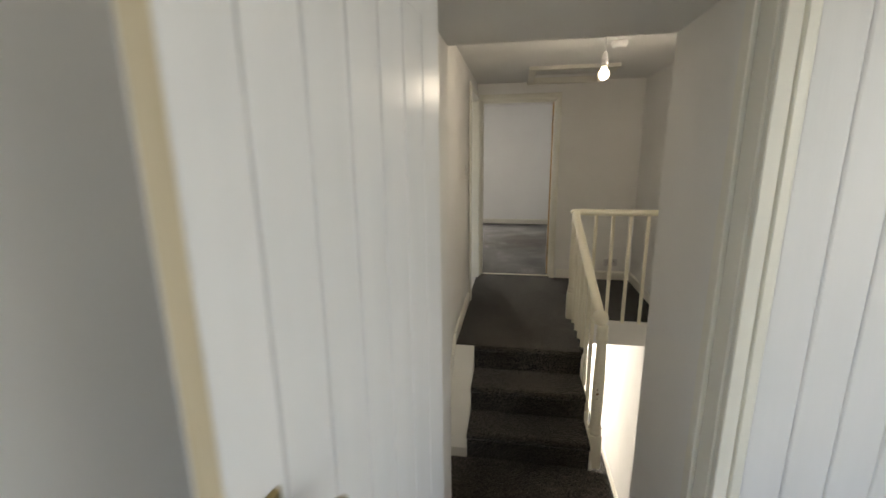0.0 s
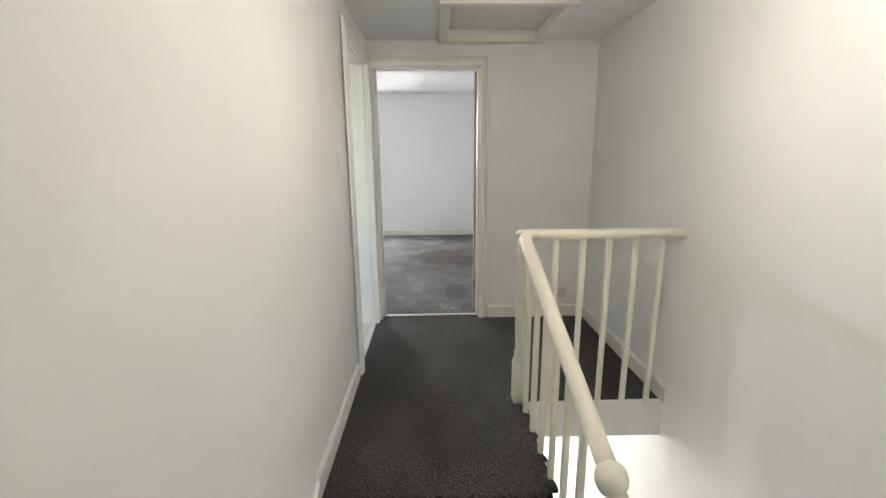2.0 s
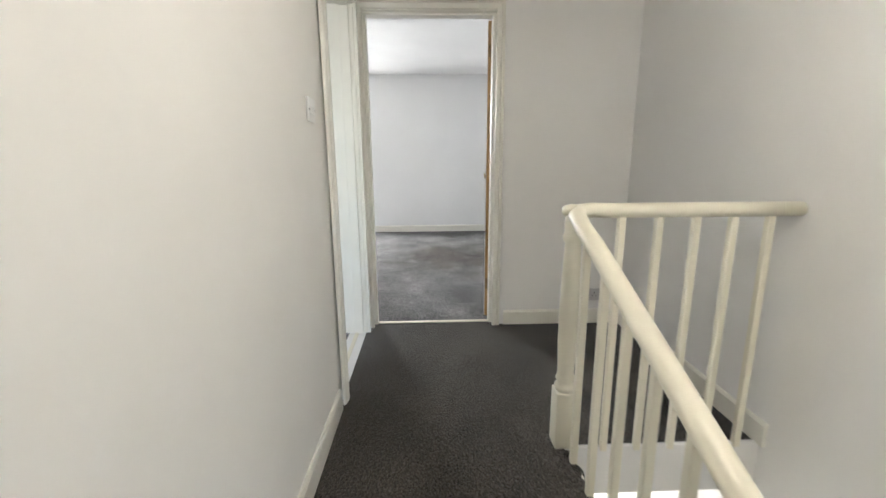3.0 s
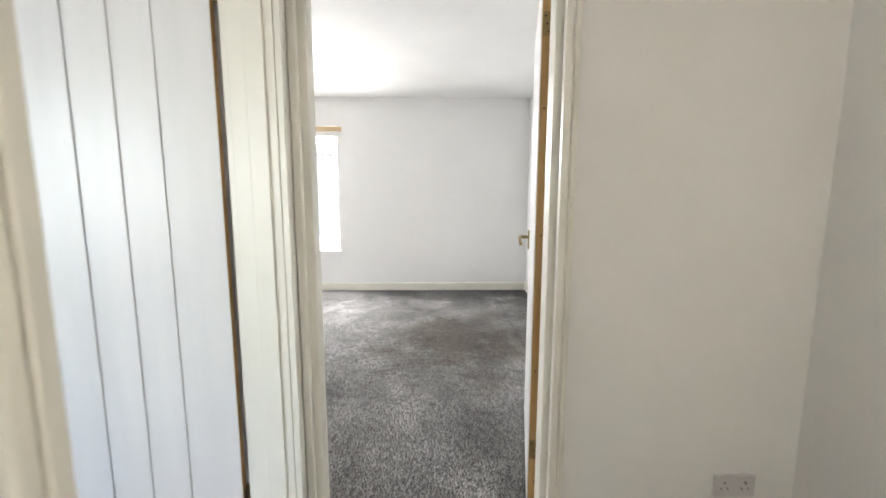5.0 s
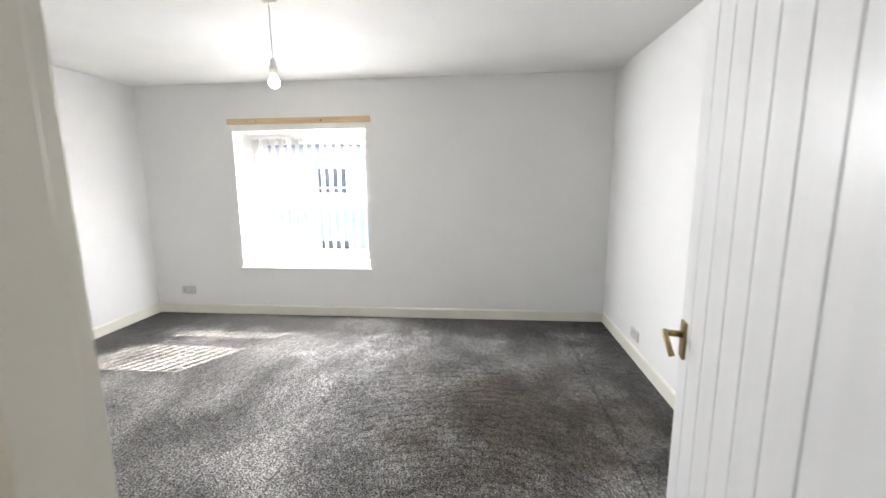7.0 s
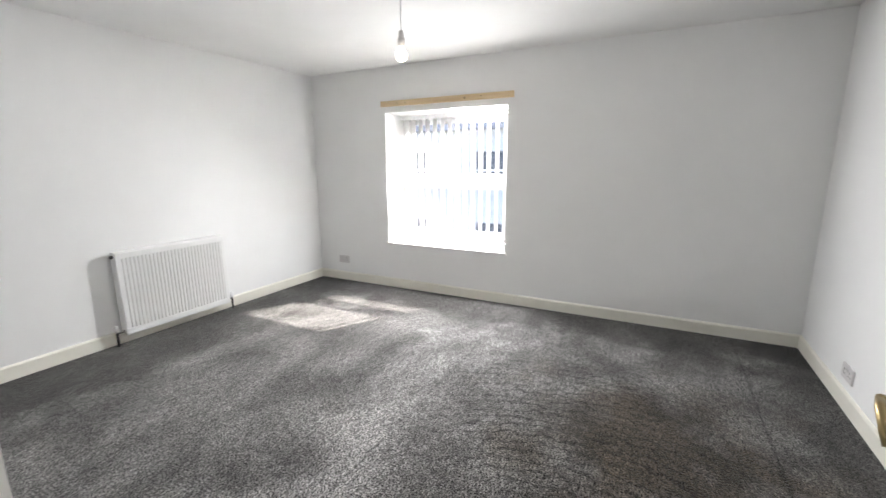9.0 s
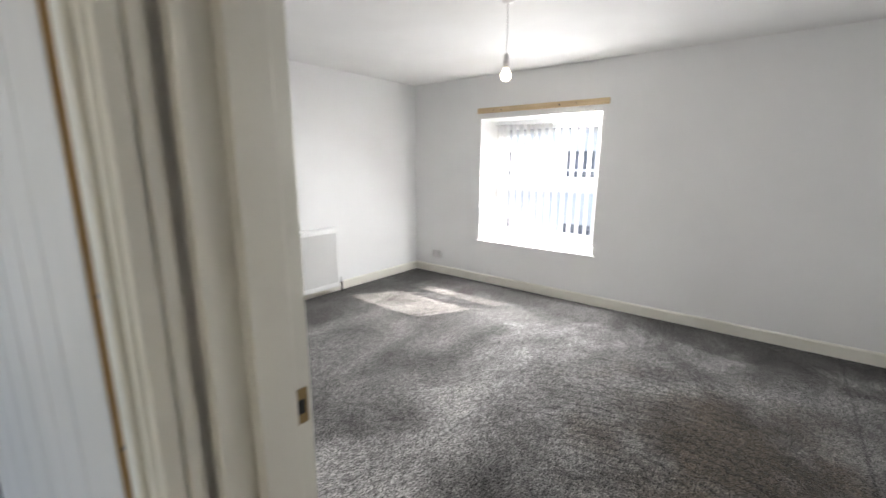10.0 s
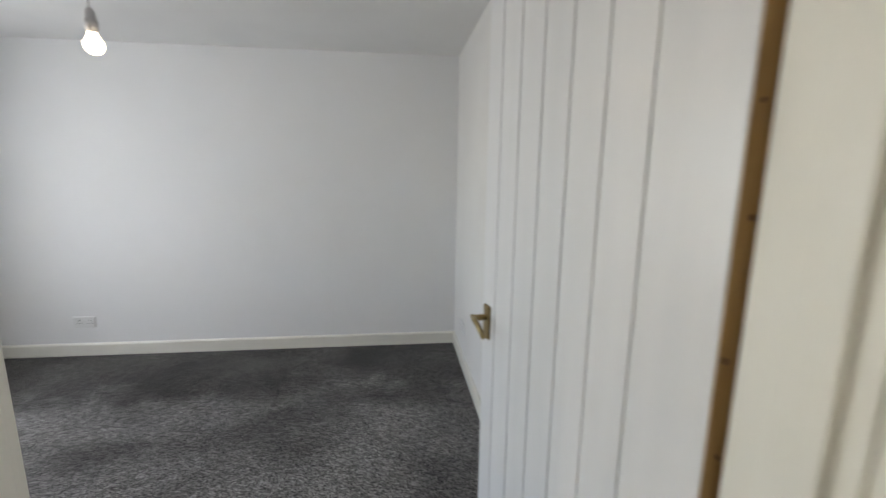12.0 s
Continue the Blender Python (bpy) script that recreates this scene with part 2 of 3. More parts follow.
def structure(name, bm, material, label, category=""):
    return tagged(part(name, bm, material), label, category or name.split("_")[0], kind="structure")


def thing(name, label, category, m=None, group="", kind=""):
    ob = new(name)
    ob.empty_display_size = 0.1
    if m:
        ob.matrix_world = m
    return tagged(ob, label, category, group, kind)


def wall_mesh(axis, a0, a1, t0, t1, z0, z1, holes=()):
    """A wall along axis, as thick as t0 to t1, with holes (a0, a1, z0, z1) right through it."""
    cuts_a = sorted({a0, a1, *[h[0] for h in holes], *[h[1] for h in holes]})
    cuts_z = sorted({z0, z1, *[h[2] for h in holes], *[h[3] for h in holes]})
    faces = {}

    def quad(pts):
        key = tuple(sorted((round(p[0], 4), round(p[1], 4), round(p[2], 4)) for p in pts))
        faces[key] = None if key in faces else pts

    for i in range(len(cuts_a) - 1):
        for j in range(len(cuts_z) - 1):
            p, q, u, w = cuts_a[i], cuts_a[i + 1], cuts_z[j], cuts_z[j + 1]
            if any(h[0] <= p and q <= h[1] and h[2] <= u and w <= h[3] for h in holes):
                continue
            c = [(a, t, z) for z in (u, w) for t in (t0, t1) for a in (p, q)]
            for ids in ((0, 1, 3, 2), (4, 5, 7, 6), (0, 1, 5, 4), (2, 3, 7, 6), (0, 2, 6, 4), (1, 3, 7, 5)):
                quad([c[k] for k in ids])
    bm = bmesh.new()
    for pts in faces.values():
        if pts:
            bm.faces.new([bm.verts.new(p if axis == "x" else (p[1], p[0], p[2])) for p in pts])
    bmesh.ops.remove_doubles(bm, verts=bm.verts, dist=0.0005)
    return bm


def lathe(bm, profile, steps=16, centre=(0, 0, 0), m=None):
    """A turned solid from (radius, height) pairs."""
    rings = []
    for r, z in profile:
        ring = []
        for k in range(steps):
            a = 2 * math.pi * k / steps
            v = Vector((centre[0] + r * math.cos(a), centre[1] + r * math.sin(a), centre[2] + z))
            ring.append(bm.verts.new(m @ v if m else v))
        rings.append(ring)
    for a, b in zip(rings, rings[1:]):
        for k in range(steps):
            bm.faces.new((a[k], a[(k + 1) % steps], b[(k + 1) % steps], b[k]))
    bm.faces.new(rings[0][::-1])
    bm.faces.new(rings[-1])
    return bm


def tube(bm, points, radius, steps=10, flat=1.0):
    """A round bar through points."""
    rings = []
    for i, p in enumerate(points):
        p = Vector(p)
        d = (Vector(points[min(i + 1, len(points) - 1)]) - Vector(points[max(i - 1, 0)])).normalized()
        u = d.cross(Vector((0, 0, 1)))
        u = u.normalized() if u.length > 0.05 else Vector((1, 0, 0))
        w = u.cross(d).normalized()
        rings.append([bm.verts.new(p + (u * math.cos(2 * math.pi * k / steps) + w * flat * math.sin(2 * math.pi * k / steps)) * radius) for k in range(steps)])
    for a, b in zip(rings, rings[1:]):
        for k in range(steps):
            bm.faces.new((a[k], a[(k + 1) % steps], b[(k + 1) % steps], b[k]))
    bm.faces.new(rings[0][::-1])
    bm.faces.new(rings[-1])
    return bm


def prism(bm, outline, axis, a0, a1):
    """An outline of (u, z) pairs, pushed from a0 to a1 along axis."""
    def at(u, z, a):
        return (a, u, z) if axis == "x" else (u, a, z)
    lo = [bm.verts.new(at(u, z, a0)) for u, z in outline]
    hi = [bm.verts.new(at(u, z, a1)) for u, z in outline]
    bm.faces.new(lo)
    bm.faces.new(hi[::-1])
    for k in range(len(lo)):
        j = (k + 1) % len(lo)
        bm.faces.new((lo[k], hi[k], hi[j], lo[j]))
    return bm


# ---- large structure ----
HALL_H, ROOM_H = 2.17, 2.345
FLOOR0 = -0.1
HALF = -0.57
LOW = -2.7

structure("wall_end", wall_mesh("x", -3.25, 1.80, -0.06, 0.10, -0.02, 2.5, [(-0.058, 0.833, -0.02, 2.015)]), WALL, "white painted partition wall with an open doorway", "wall")
structure("wall_left", wall_mesh("y", -3.25, -0.06, -0.17, -0.06, HALF, 2.5, [(-0.965, -0.14, 0.0, 2.015)]), WALL, "white painted landing wall with a doorway", "wall")
structure("wall_right", wall_mesh("y", -3.25, 2.3, 1.68, 1.80, LOW, -0.02), WALL, "white painted wall of the stairwell", "wall")
structure("wall_right_upper", wall_mesh("y", -3.25, -0.06, 1.68, 1.80, -0.02, 2.5), WALL, "white painted wall beside the landing", "wall")
structure("wall_thick", wall_mesh("x", -0.17, 1.80, -3.95, -3.25, LOW, 2.5, [(0.112, 0.913, HALF, 1.825)]), WALL, "thick white painted wall with a deep doorway", "wall")
structure("floor_landing", wall_mesh("x", -0.06, 0.885, -1.95, 0.0, -0.2, 0.0), DIM_TRODDEN, "worn charcoal carpet on the landing, darkened to hold its shade", "carpet")
structure("floor_nook", wall_mesh("x", 0.885, 1.68, -1.335, -0.06, -0.2, 0.0), DIM_TRODDEN, "dark charcoal carpet beside the stairwell", "carpet")
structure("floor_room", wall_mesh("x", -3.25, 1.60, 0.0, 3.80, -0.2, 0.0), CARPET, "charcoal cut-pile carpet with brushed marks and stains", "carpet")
structure("floor_doorway", boxed(-0.17, -0.06, -0.965, -0.14, -0.2, -0.001), DIM_TRODDEN, "dark charcoal carpet in the side doorway", "carpet")
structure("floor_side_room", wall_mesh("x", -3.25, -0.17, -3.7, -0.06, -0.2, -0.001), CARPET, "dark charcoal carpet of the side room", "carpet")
lid = bmesh.new()
for a in ((-0.06, 1.68, -3.25, -0.88), (-0.06, 1.68, -0.10, -0.06), (-0.06, 0.50, -0.88, -0.10), (1.21, 1.68, -0.88, -0.10)):
    box(lid, *a, HALL_H, HALL_H + 0.3)
structure("ceiling_landing", lid, CEIL, "white painted landing ceiling", "ceiling")
structure("ceiling_room", boxed(-3.25, 1.6, 0.10, 3.80, ROOM_H, ROOM_H + 0.15), CEIL, "slightly uneven white painted ceiling", "ceiling")
structure("ceiling_side_room", boxed(-3.25, -0.17, -3.7, -0.06, 2.335, 2.5), CEIL, "white painted ceiling of the side room", "ceiling")
structure("wall_window", wall_mesh("x", -3.25, 1.80, 3.795, 4.295, -0.2, 2.5, [(-2.128, -0.775, 0.508, 1.89)]), WALL_ROOM, "white painted outer wall with a window opening", "wall")
structure("wall_radiator", wall_mesh("y", 0.10, 3.795, -3.3, -3.135, -0.2, 2.5), WALL_ROOM, "white painted side wall behind the radiator", "wall")
structure("wall_room_right", wall_mesh("y", 0.10, 3.795, 1.555, 1.80, -0.2, 2.5), WALL_ROOM, "white painted side wall of the room", "wall")
structure("wall_side_far", wall_mesh("y", -3.7, -0.06, -3.35, -3.19, -0.2, 2.5), WALL_ROOM, "pale grey-white wall of the side room", "wall")
structure("wall_side_south", wall_mesh("x", -3.35, -0.06, -3.85, -3.7, -0.2, 2.5, [(-2.3, -1.1, 0.75, 1.95)]), WALL_ROOM, "outer wall of the side room", "wall")

# back room, from which the walk starts
structure("floor_back_room", boxed(-0.3, 2.4, -7.0, -3.95, FLOOR0 - 0.2, FLOOR0), CARPET, "dark carpet of the back room", "carpet")
structure("ceiling_back_room", boxed(-0.3, 2.4, -7.0, -3.95, 2.3, 2.5), CEIL, "white ceiling of the back room", "ceiling")
structure("wall_back_left", boxed(-0.45, -0.3, -7.0, -3.95, FLOOR0, 2.5), WALL, "plain white wall of the back room", "wall")
structure("wall_back_right", wall_mesh("y", -7.0, -3.95, 2.4, 2.55, FLOOR0, 2.5, [(-5.95, -4.65, 0.75, 2.05)]), WALL, "plain white wall of the back room", "wall")
# wall behind the start of the walk, opened only for the fill lamp
structure("wall_back_south", wall_mesh("x", -0.45, 2.55, -7.15, -7.0, FLOOR0, 2.5, [(0.9, 2.1, 0.8, 2.0)]), WALL, "plain white unseen back room wall, opened for a fill lamp", "wall")
structure("wall_back_west", boxed(-0.3, -0.17, -4.05, -3.95, FLOOR0, 2.5), WALL, "plain white wall beside the doorway", "wall")
structure("wall_back_east", boxed(1.80, 2.4, -4.05, -3.95, FLOOR0, 2.5), WALL, "plain white wall beside the doorway", "wall")

# lower hall
structure("floor_lower_hall", boxed(0.2, 1.68, -3.25, 2.3, LOW - 0.1, LOW), CARPET, "dark carpet of the lower hall", "carpet")
structure("wall_lower_left", boxed(0.80, 0.862, -1.97, 2.3, LOW, -0.2), WALL, "white wall under the landing", "wall")
# end wall out of view, its opening added to hold the lamp
structure("wall_lower_end", wall_mesh("x", 0.8, 1.8, 2.3, 2.45, LOW, -0.2, [(0.95, 1.55, LOW, -0.75)]), WALL, "white unseen end wall of the lower hall, opened for a lamp", "wall")
structure("ceiling_lower", boxed(0.862, 1.68, -1.335, 2.3, -0.218, -0.2), CEIL, "white ceiling of the lower hall", "ceiling")

# ---- stairs ----
def step(y0, y1, z, x0=0.0, x1=0.885, h=0.19):
    """A carpeted step with a rounded nosing at y0."""
    bm = bmesh.new()
    r, nose = 0.025, []
    for k in range(5):
        a = radians(90 + 22.5 * k)
        nose.append((y0 + r * math.cos(a), z - r + r * math.sin(a)))
    for k in range(1, 3):
        a = radians(180 + 45 * k)
        nose.append((y0 + r * math.cos(a), z - r + r * math.sin(a)))
    return prism(bm, [(y1, z)] + nose + [(y0 + 0.005, z - h - 0.05), (y1, z - h - 0.05)], "x", x0, x1)


stairs = thing("stairs", "short flight of dark carpeted steps up to the landing", "stairs", kind="structure")
part("step", step(-1.975, -1.949, 0.0, -0.045, 0.885), DIM_TRODDEN, stairs)
part("step", step(-2.245, -1.97, -0.19, 0.1), DIM_TRODDEN, stairs)
part("step", step(-2.495, -2.24, -0.38, 0.1), DIM_TRODDEN, stairs)
bm = bmesh.new()
half = [(-0.06, -3.25), (1.68, -3.25), (1.68, -2.75), (0.99, -2.75)]
half += [(0.93 + 0.06 * math.cos(radians(a)), -2.56 + 0.06 * math.sin(radians(a))) for a in (0, 30, 60, 90)] + [(0.86, -2.49), (-0.06, -2.49)]
lo = [bm.verts.new((x, y, HALF - 0.15)) for x, y in half]
hi = [bm.verts.new((x, y, HALF)) for x, y in half]
bm.faces.new(hi)
bm.faces.new(lo[::-1])
for k in range(len(half)):
    bm.faces.new((lo[k], lo[(k + 1) % len(half)], hi[(k + 1) % len(half)], hi[k]))
part("half_landing", bm, DIM_TRODDEN, stairs)
lower = thing("lower_stairs", "carpeted flight that leads down to the lower hall", "stairs", kind="structure")
for k in range(10):
    part("step", boxed(0.865, 1.68, -2.755 + 0.215 * k, -2.755 + 0.215 * (k + 1), LOW, HALF - 0.1936 * (k + 1), bevel=0.01), DIM_TRODDEN, lower)
lobby = thing("doorway_steps", "two carpeted steps in the deep doorway", "stairs", kind="structure")
part("step", boxed(0.112, 0.913, -3.95, -3.62, HALF, FLOOR0, bevel=0.012), DIM_TRODDEN, lobby)
part("step", boxed(0.112, 0.913, -3.62, -3.32, HALF, -0.33, bevel=0.012), DIM_TRODDEN, lobby)

string_box = tagged(part("stair_string", prism(bmesh.new(), [(-2.0, 0.006), (-2.5, -0.5), (-2.5, HALF), (-2.0, HALF)], "x", -0.045, 0.1), TRIM), "ivory boxed-in stair string along the wall", "stair string", kind="structure")
structure("trim_stair_skirting", prism(bmesh.new(), [(-1.96, 0.09), (-2.62, -0.36), (-2.62, HALF), (-2.1, HALF), (-1.96, -0.02)], "x", -0.06, -0.044), TRIM, "sloping ivory skirting beside the steps", "trim")
structure("trim_fascia", boxed(0.885, 1.68, -1.352, -1.335, -0.215, 0.004, bevel=0.003), WALL, "white painted fascia of the stairwell edge", "trim")
structure("trim_outer_string", prism(bmesh.new(), [(-1.335, 0.002), (-1.9, 0.002), (-1.97, -0.16), (-2.23, -0.34), (-2.5, -0.56), (-2.5, -0.8), (-1.335, -0.215)], "x", 0.886, 0.906), TRIM, "white painted outer string of the steps", "trim")
structure("wall_spandrel", prism(bmesh.new(), [(-1.36, -0.2), (-1.95, -0.2), (-2.49, -0.58), (-2.49, LOW), (-1.36, LOW)], "x", 0.864, 0.884), WALL, "white panel under the steps", "wall")


edging = bmesh.new()
rows = []
for k in range(61):
    y = -1.945 + 0.58 * k / 60
    x = 0.908 + 0.014 * abs(math.sin(math.pi * (y + 1.43) / 0.0775))
    rows.append([edging.verts.new(p) for p in ((0.87, y, -0.03), (x - 0.004, y, -0.034), (x, y, -0.02), (x - 0.004, y, -0.004), (x - 0.014, y, 0.003), (0.87, y, 0.004))])
for a, b in zip(rows, rows[1:]):
    for k in range(6):
        edging.faces.new((a[k], a[(k + 1) % 6], b[(k + 1) % 6], b[k]))
edging.faces.new(rows[0])
edging.faces.new(rows[-1][::-1])
structure("trim_carpet_edge", edging, DIM_TRODDEN, "scalloped carpet edge tucked round the balusters", "carpet")

# ---- balustrade ----
balustrade = thing("balustrade", "cream gloss-painted banister with turned newels and square balusters", "banister")
NX, NY = 0.885, -1.315


def newel(x, y, z0, z1, square):
    bm = bmesh.new()
    box(bm, x - 0.04, x + 0.04, y - 0.04, y + 0.04, z0, z0 + square, bevel=0.006)
    h = z1 - z0 - square
    prof = [(0.036, 0), (0.04, 0.012), (0.04, 0.022), (0.03, 0.03), (0.034, 0.042), (0.038, 0.05), (0.034, 0.062), (0.031, 0.075), (0.036, 0.3 * h), (0.036, 0.5 * h),
            (0.03, 0.82 * h), (0.028, 0.85 * h), (0.036, 0.87 * h), (0.038, 0.89 * h), (0.032, 0.91 * h), (0.034, 0.96 * h), (0.03, h)]
    return lathe(bm, prof, 18, (x, y, z0 + square - 0.001))


part("newel", newel(NX, NY, 0.0, 0.925, 0.24), GLOSS, balustrade, "turned upper newel post", True)
part("newel", newel(0.925, -2.42, HALF - 0.02, 0.40, 0.24), GLOSS, balustrade, "chipped turned lower newel post", True)
for cz, cr in ((-0.02, 0.006), (-0.05, 0.009), (-0.085, 0.005)):
    part("chip", lathe(bmesh.new(), [(cr, 0), (cr * 0.7, 0.0015)], 7, m=Matrix.Translation((0.915, -2.4555, cz)) @ Matrix.Rotation(radians(90), 4, "X")), DARKBRASS, balustrade, "chipped paint")
# rail: level along the well, bent round the upper newel, sloping down to the lower newel
pts = [(1.69, -1.355, 0.945), (1.3, -1.352, 0.945), (1.0, -1.345, 0.945), (0.94, -1.335, 0.946), (0.90, -1.335, 0.943), (0.878, -1.36, 0.93), (0.874, -1.42, 0.902), (0.878, -1.52, 0.862)]
for k in range(1, 9):
    f = k / 8
    pts.append((0.878 + 0.03 * f, -1.52 - 0.80 * f, 0.862 - 0.385 * f))
pts.append((0.911, -2.385, 0.447))
part("handrail", tube(bmesh.new(), pts, 0.031, 14, 0.85), GLOSS, balustrade, "smooth cream handrail with a swept bend", True)
part("rail_cap", tube(bmesh.new(), [(0.862, -1.29, 0.938), (0.875, -1.305, 0.944), (0.90, -1.338, 0.945)], 0.03, 12, 0.7), GLOSS, balustrade, "", True)
part("rail_knob", lathe(bmesh.new(), [(0.012, -0.045), (0.034, -0.035), (0.046, -0.012), (0.047, 0.01), (0.04, 0.032), (0.022, 0.046), (0.006, 0.05)], 18, (0.912, -2.40, 0.435)), GLOSS, balustrade, "rounded end knob", True)
for k in range(5):
    x = 1.58 - 0.135 * k
    part("baluster", boxed(x - 0.0125, x + 0.0125, -1.362, -1.337, -0.01, 0.925, bevel=0.003), GLOSS, balustrade)
for k in range(6):
    y = -1.43 - 0.155 * k
    top = 0.862 - (-1.52 - y) * 0.481 if y < -1.52 else 0.862 + (y + 1.52) * 0.42
    foot = -0.03 if y > -1.95 else (-0.22 if y > -2.2 else -0.40)
    x = 0.893 + 0.002 * k
    part("baluster", boxed(x - 0.0125, x + 0.0125, y - 0.0125, y + 0.0125, foot, top - 0.01, bevel=0.003), GLOSS, balustrade)


# ---- skirting ----
def skirting(name, axis, a0, a1, t, out, z=0.0, h=0.10):
    """A skirting board on a face at t, standing out by out, with an eased top edge."""
    o = [(t, z), (t + out, z), (t + out, z + h - 0.012), (t + out * 0.5, z + h), (t, z + h)]
    structure(name, prism(bmesh.new(), o, "y" if axis == "y" else "x", a0, a1) if axis == "y" else prism(bmesh.new(), o, "x", a0, a1), TRIM, "ivory painted skirting board", "skirting")


skirting("baseboard_end", "x", 0.87, 1.68, -0.06, -0.016)
skirting("baseboard_left", "y", -1.975, -1.035, -0.06, 0.016)
skirting("baseboard_half_landing", "y", -3.25, -2.62, -0.06, 0.016, HALF, 0.21)
skirting("baseboard_right", "y", -1.38, -0.076, 1.68, -0.016)
skirting("baseboard_window", "x", -3.135, 1.555, 3.795, -0.016)
skirting("baseboard_radiator", "y", 0.116, 3.779, -3.135, 0.016)
skirting("baseboard_room_right", "y", 0.116, 3.779, 1.555, -0.016)
skirting("baseboard_side_far", "y", -3.684, -0.076, -3.19, 0.016)
skirting("baseboard_side_north", "x", -3.19, -0.25, -0.06, -0.016)
skirting("baseboard_lower", "y", -2.7, 2.3, 1.68, -0.016, LOW)


# ---- door frames ----
def architrave_profile(w):
    """(out from the opening, proud of the wall): a flat inner band, a narrow quirk and a sloping outer band with an eased edge."""
    return [(0.006, 0), (0.006, 0.017), (0.0085, 0.0195), (0.52 * w - 0.003, 0.0195), (0.52 * w, 0.017), (0.52 * w + 0.0005, 0.008), (0.52 * w + 0.0045, 0.008), (0.52 * w + 0.006, 0.015), (0.52 * w + 0.009, 0.0175), (w - 0.008, 0.0145), (w - 0.002, 0.011), (w, 0.006), (w, 0)]


def door_frame(name, m, width, height, depth, stop_at, arch_front=True, arch_back=True, arch_w=0.07, left_w=None, right_w=None, st=0.012, over=0.0):
    """Lining, stops and moulded architraves. Local x across the opening from 0 to width, y through the wall from 0 (front) to depth."""
    f = thing(name, "ivory gloss-painted door frame with moulded architrave", "door frame", m, kind="structure")
    t = 0.03
    part("jamb", boxed(-t, 0, 0, depth, 0, height + t, bevel=0.002), TRIM, f)
    part("jamb", boxed(width, width + t, 0, depth, 0, height + t, bevel=0.002), TRIM, f)
    part("head", boxed(0, width, 0, depth, height, height + t, bevel=0.002), TRIM, f)
    s0, s1 = stop_at
    part("stop", boxed(-0.001, st, s0, s1, 0, height, bevel=0.003), TRIM, f)
    part("stop", boxed(width - st, width + 0.001, s0, s1, 0, height, bevel=0.003), TRIM, f)
    part("stop", boxed(st, width - st, s0, s1, height - 0.012, height + 0.001, bevel=0.003), TRIM, f)
    for front in ((True,) if arch_front else ()) + ((False,) if arch_back else ()):
        y, d = (0, -1) if front else (depth, 1)
        lw, rw = left_w or arch_w, right_w or arch_w
        for side, w in ((0, lw), (1, rw)):
            bm = bmesh.new()
            prof = architrave_profile(w)
            lo, hi = [], []
            for u, v in prof:
                x = over - u if side == 0 else width - over + u
                lo.append(bm.verts.new((x, y + d * v, 0)))
                hi.append(bm.verts.new((x, y + d * v, height + u)))
            bm.faces.new(lo)
            bm.faces.new(hi)
            for k in range(len(lo)):
                j = (k + 1) % len(lo)
                bm.faces.new((lo[k], lo[j], hi[j], hi[k]))
            part("architrave", bm, TRIM, f)
        bm = bmesh.new()
        lo, hi = [], []
        for u, v in architrave_profile(arch_w):
            lo.append(bm.verts.new((over - min(u, lw), y + d * v, height + u)))
            hi.append(bm.verts.new((width - over + min(u, rw), y + d * v, height + u)))
        bm.faces.new(lo)
        bm.faces.new(hi)
        for k in range(len(lo)):
            j = (k + 1) % len(lo)
            bm.faces.new((lo[k], lo[j], hi[j], hi[k]))
        part("architrave", bm, TRIM, f)
    return f


